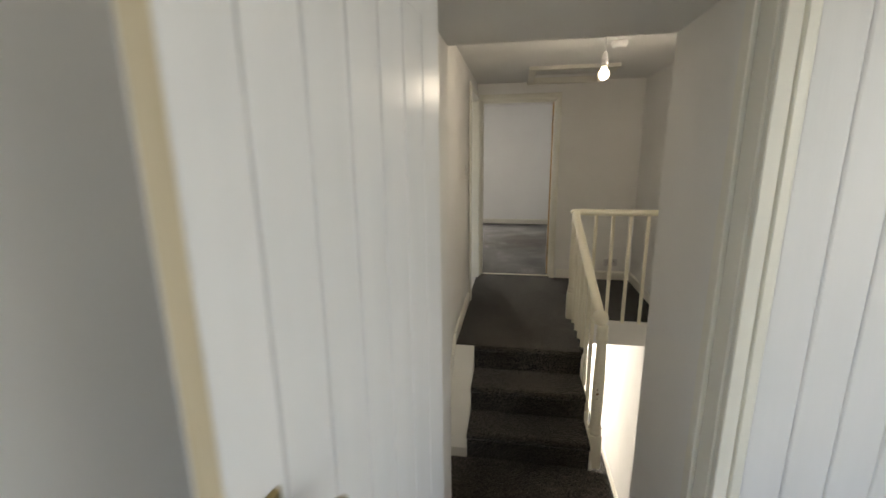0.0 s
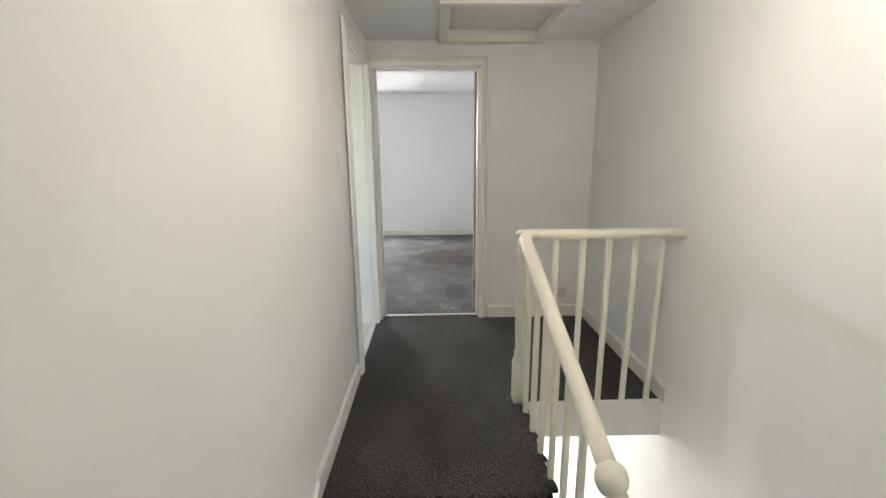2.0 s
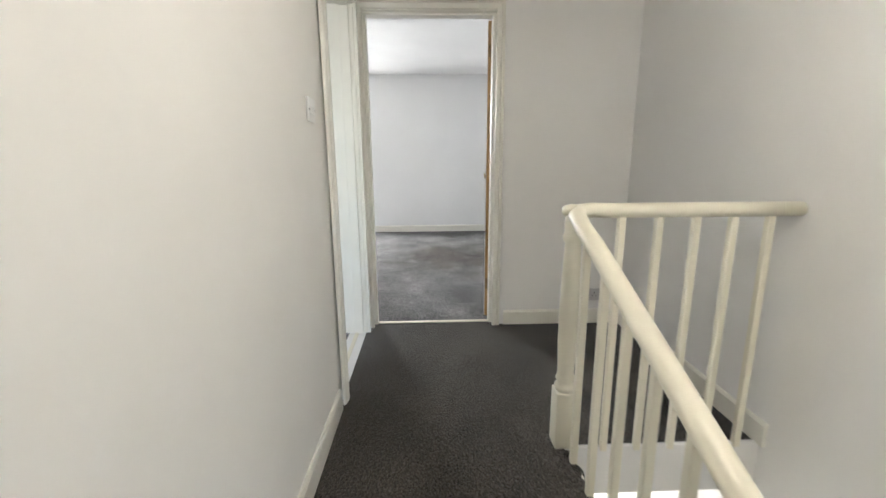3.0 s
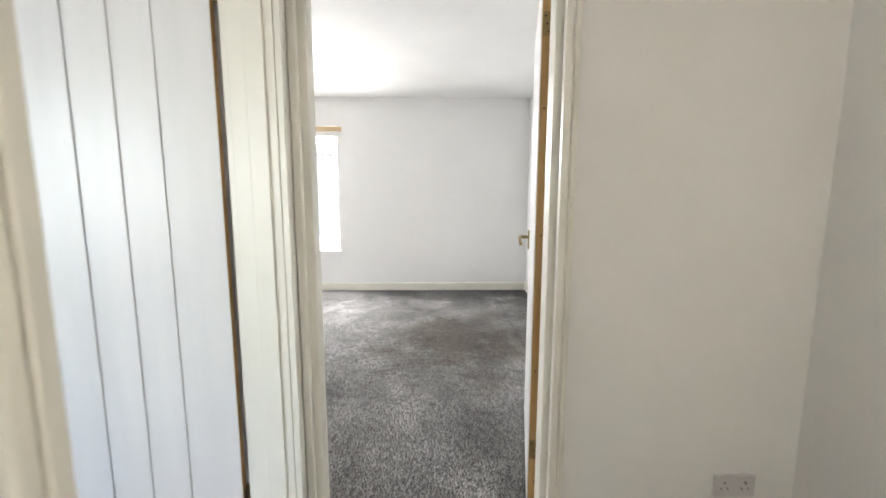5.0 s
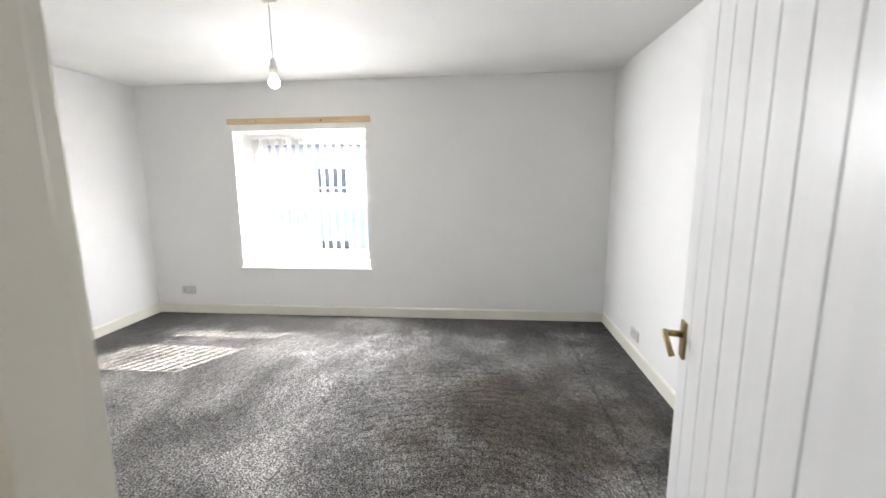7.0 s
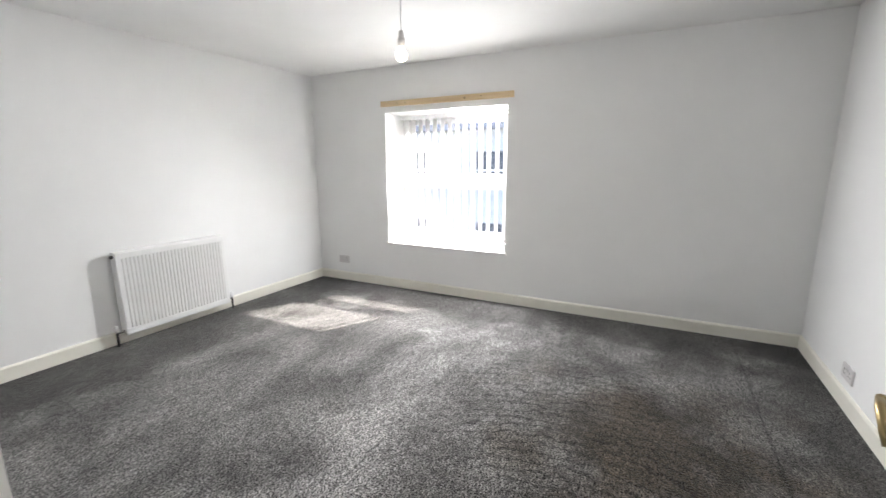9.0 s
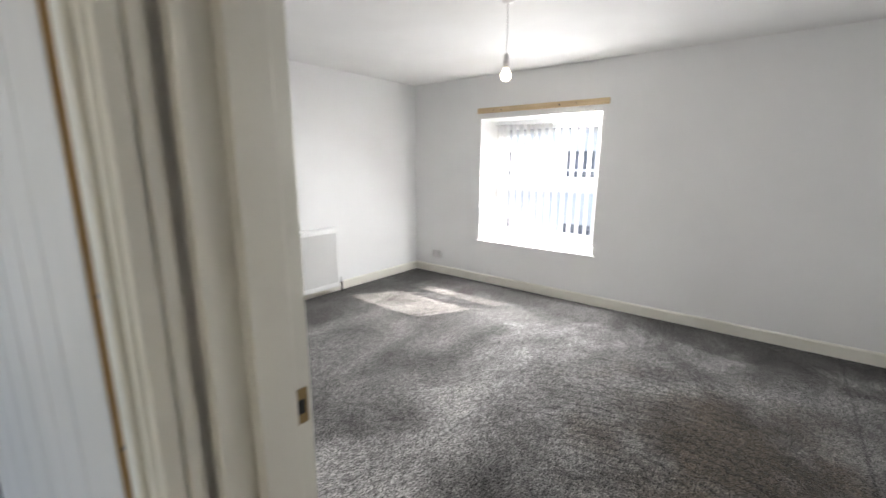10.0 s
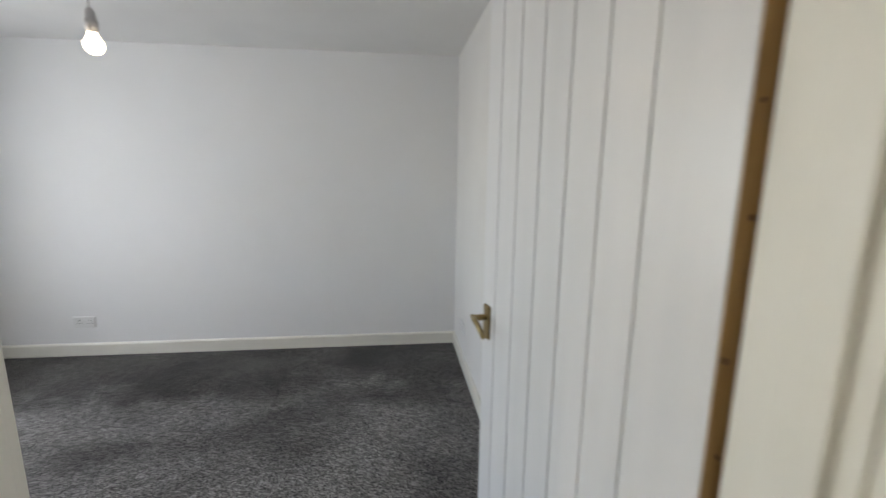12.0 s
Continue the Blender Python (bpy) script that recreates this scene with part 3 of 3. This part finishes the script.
# ---- doors ----
def door(name, label, m, width, height, hinge_z, knot_z, lever_z=1.0, edge=None, hinge_stile=0.145, latch_stile=0.087, n=5):
    """A boarded door. Local x from the hinge edge (0) to the latch edge, y from 0 to 0.04 through the leaf, z from 8 mm above the floor."""
    d = thing(name, label, "door", m, kind="structure")
    for x0, x1 in ((0, 0.02), (width - 0.02, width)):
        part("core", boxed(x0, x1, 0.004, 0.036, 0.008, height), edge or PINE, d, "bare wood edge")
    part("panel", boxed(0.02, width - 0.02, 0.0075, 0.0325, 0.01, height - 0.002), DOORW, d)
    s0, s1, bottom, top = hinge_stile, width - latch_stile, 0.165, 0.11
    for face, (y0, y1, q0, q1) in enumerate(((0, 0.004, 0.004, 0.0075), (0.036, 0.04, 0.0325, 0.036))):
        for a0, a1, b0, b1 in ((0.0005, s0 - 0.0025, 0.0205, s0 - 0.0025), (s1 + 0.0025, width - 0.0005, s1 + 0.0025, width - 0.0205)):
            bm = boxed(a0, a1, y0, y1, 0.009, height - 0.001, bevel=0.001)
            part("stile", box(bm, b0, b1, q0, q1, 0.011, height - 0.003) or bm, DOORW, d)
        lo, hi = min(y0, q0), max(y1, q1)
        part("rail", boxed(s0 - 0.0025, s1 + 0.0025, lo, hi, 0.011, bottom, bevel=0.001), DOORW, d)
        part("rail", boxed(s0 - 0.0025, s1 + 0.0025, lo, hi, height - top, height - 0.003, bevel=0.001), DOORW, d)
        w = (s1 - s0) / n
        for k in range(n):
            part("board", boxed(s0 + w * k + 0.003, s0 + w * (k + 1) - 0.003, lo, hi, bottom, height - top, bevel=0.001), DOORW, d)
        s = -1 if face == 0 else 1
        yb = 0 if face == 0 else 0.04
        hx = width - 0.042
        h = part("handle", boxed(hx - 0.019, hx + 0.019, min(yb, yb + s * 0.008), max(yb, yb + s * 0.008), lever_z - 0.064, lever_z + 0.036, bevel=0.003), BRASS, d, "worn brass handle plate")
        bm = tube(bmesh.new(), [(hx, yb + s * 0.006, lever_z), (hx, yb + s * 0.05, lever_z + 0.001)], 0.009, 12)
        tube(bm, [(hx + 0.008, yb + s * 0.046, lever_z + 0.003), (hx - 0.025, yb + s * 0.05, lever_z), (hx - 0.05, yb + s * 0.05, lever_z - 0.006), (hx - 0.068, yb + s * 0.048, lever_z - 0.018), (hx - 0.075, yb + s * 0.043, lever_z - 0.034)], 0.0075, 10)
        part("lever", bm, BRASS, h, "brass lever handle", True)
    for z in hinge_z:
        hg = part("hinge", boxed(-0.0025, 0.001, 0.006, 0.034, z - 0.038, z + 0.038), DARKBRASS, d, "brass butt hinge")
        part("knuckle", tube(bmesh.new(), [(-0.004, 0.0, z - 0.038), (-0.004, 0.0, z + 0.038)], 0.005, 8), DARKBRASS, hg)
        for q in (-0.025, 0.0, 0.025):
            part("screw", lathe(bmesh.new(), [(0.0035, 0), (0.003, 0.0008)], 8, m=Matrix.Translation((-0.0025, 0.02 + q * 0.2, z + q)) @ Matrix.Rotation(radians(-90), 4, "Y")), DARK, hg)
    for z, y, r in knot_z:
        part("knot", lathe(bmesh.new(), [(r, 0), (r * 0.8, 0.0006)], 10, m=Matrix.Translation((-0.0002, y, z)) @ Matrix.Rotation(radians(-90), 4, "Y")), KNOT, d)
    part("latch", boxed(width - 0.001, width + 0.002, 0.008, 0.032, lever_z - 0.03, lever_z + 0.03), DARKBRASS, d, "brass latch plate")
    return d


def spin(x, y, z, ax, ay):
    """A frame at (x, y, z) whose x axis points along (ax, ay)."""
    return Matrix.Translation((x, y, z)) @ Matrix.Rotation(math.atan2(ay, ax), 4, "Z")


rnd = random.Random(4)
KNOTS = [(0.14 + 0.152 * k + rnd.uniform(-0.05, 0.05), rnd.uniform(0.012, 0.03), rnd.uniform(0.003, 0.0055)) for k in range(12)]
# room doorway
door_frame("door_frame_1", pose(-0.03, -0.07, 0), 0.835, 1.985, 0.155, (0.04, 0.108), left_w=0.06, right_w=0.058, st=0.032, over=0.022, arch_back=False)
door("door_1", "white boarded door standing open into the bright room", spin(0.757, 0.092, 0, 0.2, 0.98) @ Matrix.Translation((0, -0.04, 0)), 0.762, 1.978, (0.25, 1.80), KNOTS[::3], 1.0)
# side room doorway, in the left wall
door_frame("door_frame_2", pose(-0.05, -0.935, 0, 0, 0, 90), 0.765, 1.985, 0.13, (0.025, 0.08), right_w=0.065)
door("door_2", "white boarded door standing open into the side room", spin(-0.22, -0.14, 0, -0.9863, -0.165), 0.762, 1.978, (0.25, 1.80), KNOTS, 1.03)
# back room doorway
door_frame("door_frame_3", pose(0.18, -3.99, FLOOR0), 0.668, 1.90, 0.12, (0.06, 0.10), arch_back=False)
door("door_3", "white boarded door standing open into the back room", spin(0.172, -4.0, FLOOR0, -0.13, -0.99), 0.655, 1.89, (0.25, 1.7), KNOTS[::4], 1.15, PALE, 0.1, 0.08)
structure("trim_reveal_lining", boxed(0.878, 0.914, -3.868, -3.845, FLOOR0, 1.82), TRIM, "ivory bead inside the deep doorway", "trim")

# strike plates
for n, m in enumerate((pose(-0.0265, 0.062, 0.985), pose(0.8455, -3.91, 0.995, 0, 0, 180), pose(-0.15, -0.9315, 1.0, 0, 0, 90))):
    st = thing("strike_plate", "dull brass strike plate let into the door jamb", "strike plate", m)
    if n == 1:
        st["label"] = "small painted strike plate let into the door jamb"
    h = 0.022 if n == 1 else 0.035
    part("plate", boxed(-0.0035, 0.0, -0.013, 0.013, -h, h, bevel=0.0008), TRIM if n == 1 else DARKBRASS, st)
    part("slot", boxed(-0.0025, 0.0012, -0.008, 0.006, -0.014, 0.014), DARK, st)
# tongue-and-groove lining beside the back room doorway
lining = thing("board_lining", "white tongue-and-groove board lining beside the doorway", "wall lining", kind="structure")
for k in range(8):
    part("board", boxed(0.93 + 0.09 * k, 1.0195 + 0.09 * k, -3.97, -3.951, FLOOR0, 2.3, bevel=0.006), DOORW, lining)
# thresholds
structure("threshold_1", boxed(-0.028, 0.803, -0.018, 0.012, 0.0, 0.008, bevel=0.003), GLOSS, "cream painted threshold strip", "threshold")
structure("threshold_2", boxed(-0.13, -0.105, -0.93, -0.175, 0.0, 0.008, bevel=0.003), GLOSS, "cream painted threshold strip", "threshold")


# ---- fixtures ----
def socket(m, material=SOCKET):
    s = thing("wall_socket", "grey-white double socket low on the wall", "socket", m)
    part("plate", boxed(-0.074, 0.074, -0.011, 0, -0.043, 0.043, bevel=0.003), material, s)
    for x in (-0.037, 0.037):
        part("pin_slot", boxed(x - 0.003, x + 0.003, -0.0118, -0.01, 0.008, 0.018), DARK, s)
        part("pin_slot", boxed(x - 0.015, x - 0.008, -0.0118, -0.01, -0.012, -0.007), DARK, s)
        part("pin_slot", boxed(x + 0.008, x + 0.015, -0.0118, -0.01, -0.012, -0.007), DARK, s)
        part("rocker", boxed(x * 0.3 - 0.005, x * 0.3 + 0.005, -0.014, -0.01, 0.012, 0.03, bevel=0.001), material, s)
    return s


socket(pose(1.46, -0.06, 0.205))
socket(pose(-2.772, 3.795, 0.253))
socket(pose(1.555, 2.93, 0.2, 0, 0, -90))
socket(pose(-3.19, -2.97, 0.275, 0, 0, 90), PLASTIC)
socket(pose(-2.75, -0.06, 0.3), PLASTIC)
sw = thing("light_switch", "white double light switch by the doorway", "light switch", pose(-0.06, -1.2, 1.30, 0, 0, 90))
part("plate", boxed(-0.043, 0.043, -0.010, 0, -0.043, 0.043, bevel=0.003), PLASTIC, sw)
for x in (-0.016, 0.016):
    part("rocker", boxed(x - 0.006, x + 0.006, -0.014, -0.009, -0.012, 0.012, bevel=0.001), PLASTIC, sw)
for x in (-0.034, 0.034):
    part("screw", lathe(bmesh.new(), [(0.004, 0), (0.0035, 0.001)], 8, m=Matrix.Translation((x, -0.010, 0)) @ Matrix.Rotation(radians(90), 4, "X")), DARK, sw)

for bx, by, bz, bc in BULBS:
    pl = thing("pendant_lamp", "bare lit bulb on a short white pendant flex", "pendant lamp", pose(bx, by, 0), "pendant lamps")
    part("ceiling_rose", lathe(bmesh.new(), [(0.015, bc - 0.032), (0.03, bc - 0.028), (0.042, bc - 0.012), (0.045, bc)], 20), PLASTIC, pl, "", True)
    part("flex", tube(bmesh.new(), [(0, 0, bc - 0.03), (0.001, 0, bz + 0.09)], 0.003, 8), PLASTIC, pl)
    part("lampholder", lathe(bmesh.new(), [(0.006, bz + 0.1), (0.014, bz + 0.09), (0.016, bz + 0.06), (0.02, bz + 0.058), (0.02, bz + 0.03), (0.017, bz + 0.028), (0.017, bz + 0.018)], 16), SOCKET, pl, "", True)
    b = part("bulb", lathe(bmesh.new(), [(0.014, bz + 0.026), (0.015, bz + 0.012), (0.022, bz), (0.03, bz - 0.015), (0.031, bz - 0.026), (0.027, bz - 0.04), (0.017, bz - 0.051), (0.004, bz - 0.055)], 20), GLOW, pl, "glowing warm white bulb", True)
    b.visible_shadow = False
det = thing("smoke_detector", "round white smoke detector on the ceiling", "smoke detector", pose(1.06, -1.64, HALL_H))
part("body", lathe(bmesh.new(), [(0.03, -0.04), (0.045, -0.036), (0.052, -0.02), (0.055, -0.01), (0.055, 0)], 24), PLASTIC, det, "", True)

hatch = thing("loft_hatch", "white painted loft hatch with a moulded frame", "loft hatch", kind="structure")
hx0, hx1, hy0, hy1, hz = 0.47, 1.24, -0.91, -0.07, HALL_H
part("panel", boxed(0.5, 1.21, -0.88, -0.10, hz + 0.06, hz + 0.07), CEIL, hatch, "slightly grubby panel")
for a in ((hx0, hx1, hy0, hy0 + 0.065), (hx0, hx1, hy1 - 0.065, hy1), (hx0, hx0 + 0.065, hy0 + 0.065, hy1 - 0.065), (hx1 - 0.065, hx1, hy0 + 0.065, hy1 - 0.065)):
    part("frame_strip", boxed(*a, hz - 0.03, hz + 0.03, bevel=0.006), TRIM, hatch)

# stair wall bar, seen down in the lower hall
bar = thing("grab_rail", "white grab rail on the lower hall wall", "grab rail")
part("bar", tube(bmesh.new(), [(1.62, 0.62, -2.45), (1.62, 0.72, -1.98)], 0.016, 10), PLASTIC, bar)
part("bracket", boxed(1.62, 1.682, 0.61, 0.64, -2.42, -2.39), PLASTIC, bar)
part("bracket", boxed(1.62, 1.682, 0.70, 0.73, -2.06, -2.03), PLASTIC, bar)

# ---- window ----
win = thing("window_1", "white plastic sash-style window in a deep reveal", "window", kind="structure")
wx0, wx1, wz0, wz1, wy = -2.128, -0.775, 0.508, 1.89, 4.15
def bars(name, x0, x1, z0, z1, y0, y1, w, parent, material=UPVC):
    part(name, boxed(x0, x0 + w, y0, y1, z0, z1, bevel=0.004), material, parent)
    part(name, boxed(x1 - w, x1, y0, y1, z0, z1, bevel=0.004), material, parent)
    part(name, boxed(x0 + w, x1 - w, y0, y1, z0, z0 + w, bevel=0.004), material, parent)
    part(name, boxed(x0 + w, x1 - w, y0, y1, z1 - w, z1, bevel=0.004), material, parent)
bars("window_frame", wx0, wx1, wz0 + 0.02, wz1, wy, wy + 0.09, 0.055, win)
part("transom", boxed(wx0 + 0.055, wx1 - 0.055, wy, wy + 0.07, 1.14, 1.21, bevel=0.005), UPVC, win)
bars("sash", wx0 + 0.06, wx1 - 0.06, 1.212, wz1 - 0.06, wy + 0.01, wy + 0.06, 0.045, win)
bars("sash", wx0 + 0.06, wx1 - 0.06, wz0 + 0.08, 1.138, wy + 0.02, wy + 0.07, 0.045, win)
for z0, z1 in ((0.63, 1.10), (1.256, 1.79)):
    g = part("pane", boxed(wx0 + 0.1, wx1 - 0.1, wy + 0.035, wy + 0.041, z0, z1), GLASS, win, "clear glass pane")
    g.visible_shadow = False
structure("window_sill", boxed(-2.15, -0.755, 3.773, wy, 0.487, 0.509, bevel=0.005), BOARD, "white window board", "window sill")

blind = thing("vertical_blind", "sheer white vertical blind with slats partly open", "blind")
part("headrail", boxed(-2.09, -0.81, 4.05, 4.085, 1.835, 1.87, bevel=0.003), UPVC, blind)
for k in range(14):
    x = -2.03 + 0.0885 * k
    bm = bmesh.new()
    n = 6
    cols = []
    for i in range(n + 1):
        u = -0.0445 + 0.089 * i / n
        c = 0.006 * (1 - (2 * i / n - 1) ** 2)
        p = Matrix.Rotation(radians(88), 3, "Z") @ Vector((u, c, 0))
        cols.append([bm.verts.new((x + p.x, 4.067 + p.y, z)) for z in (0.58, 1.836)])
    for a, b in zip(cols, cols[1:]):
        bm.faces.new((a[0], b[0], b[1], a[1]))
    sl = part("slat", bm, BLIND, blind, "", True)
    sm = sl.modifiers.new("thickness", "SOLIDIFY")
    sm.thickness = 0.0006
ch = thing("blind_cord_weight", "small clear cord weight hanging below the blind", "cord weight")
part("weight", lathe(bmesh.new(), [(0.008, 0.53), (0.014, 0.535), (0.014, 0.57), (0.006, 0.58)], 12, (-1.44, 4.0, 0)), SOCKET, ch)
part("cord", tube(bmesh.new(), [(-1.44, 4.0, 0.575), (-1.44, 4.05, 1.845)], 0.0015, 6), PLASTIC, ch)

bt = thing("curtain_batten", "bare softwood batten screwed above the window", "batten")
part("board", boxed(-2.165, -0.716, 3.773, 3.795, 1.95, 2.005, bevel=0.002), BATTEN, bt)
for x, z, r in ((-1.93, 1.958, 0.004), (-1.83, 1.958, 0.006), (-1.17, 1.956, 0.008), (-1.0, 1.963, 0.004)):
    part("screw_hole", lathe(bmesh.new(), [(r, 0), (r * 0.8, 0.001)], 10, m=Matrix.Translation((x - 0.03, 3.773, z + 0.018)) @ Matrix.Rotation(radians(90), 4, "X")), DARK, bt)


# ---- radiator ----
rad = thing("radiator", "white ribbed panel radiator on the wall", "radiator", pose(-3.135, 0, 0))
ry0, ry1, rz0, rz1, rx = 1.555, 2.435, 0.08, 0.728, 0.10
bm = bmesh.new()
outline, ribs = [], 29
pitch = (ry1 - ry0 - 0.07) / ribs
outline.append((ry0 + 0.035, 0.0))
for k in range(ribs):
    y = ry0 + 0.035 + pitch * k
    outline += [(y + pitch * 0.15, 0.0), (y + pitch * 0.3, 0.009), (y + pitch * 0.7, 0.009), (y + pitch * 0.85, 0.0)]
outline.append((ry1 - 0.035, 0.0))
a = [bm.verts.new((rx + d, y, rz0 + 0.05)) for y, d in outline]
b = [bm.verts.new((rx + d, y, rz1 - 0.05)) for y, d in outline]
for k in range(len(a) - 1):
    bm.faces.new((a[k], a[k + 1], b[k + 1], b[k]))
part("ribbed_panel", bm, ENAMEL, rad)
part("edge_strip", boxed(rx - 0.008, rx + 0.006, ry0, ry1, rz1 - 0.052, rz1 - 0.006, bevel=0.004), ENAMEL, rad)
part("edge_strip", boxed(rx - 0.008, rx + 0.006, ry0, ry1, rz0, rz0 + 0.052, bevel=0.004), ENAMEL, rad)
part("edge_strip", boxed(rx - 0.008, rx + 0.006, ry0, ry0 + 0.036, rz0 + 0.052, rz1 - 0.052, bevel=0.003), ENAMEL, rad)
part("edge_strip", boxed(rx - 0.008, rx + 0.006, ry1 - 0.036, ry1, rz0 + 0.052, rz1 - 0.052, bevel=0.003), ENAMEL, rad)
part("side_cover", boxed(0.03, rx - 0.006, ry0, ry0 + 0.004, rz0 + 0.02, rz1), ENAMEL, rad)
part("side_cover", boxed(0.03, rx - 0.006, ry1 - 0.004, ry1, rz0 + 0.02, rz1), ENAMEL, rad)
part("top_grille", boxed(0.03, rx - 0.006, ry0 + 0.004, ry1 - 0.004, rz1 - 0.012, rz1), ENAMEL, rad)
part("back_panel", boxed(0.025, 0.036, ry0 + 0.01, ry1 - 0.01, rz0 + 0.02, rz1 - 0.02), ENAMEL, rad)
for y in (1.7, 2.3):
    part("wall_bracket", boxed(0.0, 0.03, y - 0.015, y + 0.015, rz0 + 0.05, rz1 - 0.05), ENAMEL, rad)
part("air_vent_plug", tube(bmesh.new(), [(0.065, ry0 - 0.018, rz1 - 0.035), (0.065, ry0 + 0.005, rz1 - 0.035)], 0.012, 10), DARK, rad, "dark plug")
for y, s in ((ry0, -1), (ry1, 1)):
    v = part("valve", tube(bmesh.new(), [(0.065, y, rz0 + 0.03), (0.065, y + s * 0.05, rz0 + 0.03)], 0.011, 10), CHROME, rad, "chrome valve", True)
    part("valve_cap", lathe(bmesh.new(), [(0.014, 0), (0.016, 0.02), (0.013, 0.05), (0.008, 0.054)], 14, (0.065, y + s * 0.05, rz0 + 0.035)), PLASTIC, v, "", True)
    part("pipe", tube(bmesh.new(), [(0.065, y + s * 0.05, 0.0), (0.065, y + s * 0.05, rz0 + 0.035)], 0.0085, 10), DARK, v, "dark supply pipe", True)

# ---- lint on the carpet ----
bm = bmesh.new()
lint = random.Random(11)
for k in range(70):
    x, y, r = lint.uniform(-2.7, 1.4), lint.uniform(0.3, 3.5), lint.uniform(0.002, 0.005)
    box(bm, x - r, x + r, y - r * 0.6, y + r * 0.6, 0.0005, 0.004)
tagged(part("lint", bm, DARK), "small dark specks of fluff on the carpet", "lint", kind="stuff")

# ---- outside ----
structure("ground", boxed(-400, 400, 4.2, 900, -3.4, -3.2), TARMAC, "grey road and ground outside the window", "ground")
house = thing("neighbour_house", "pale rendered terraced house across the street", "house", kind="structure")
part("wall", wall_mesh("x", -14, 9, 15.0, 15.4, -3.2, 2.6, [(-9 + 3.2 * k, -7.9 + 3.2 * k, z, z + 1.4) for k in range(5) for z in (-2.3, 0.4)]), STONE, house)
part("roof", prism(bmesh.new(), [(14.7, 2.6), (18.5, 5.4), (22.3, 2.6)], "x", -14.2, 9.2), SLATE, house)
for k in range(5):
    for z in (-2.3, 0.4):
        x = -9 + 3.2 * k
        w = part("window", boxed(x, x + 1.1, 15.15, 15.17, z, z + 1.4), SLATE, house, "dark window")
        part("frame", boxed(x, x + 1.1, 15.1, 15.149, z + 0.66, z + 0.74), UPVC, w)
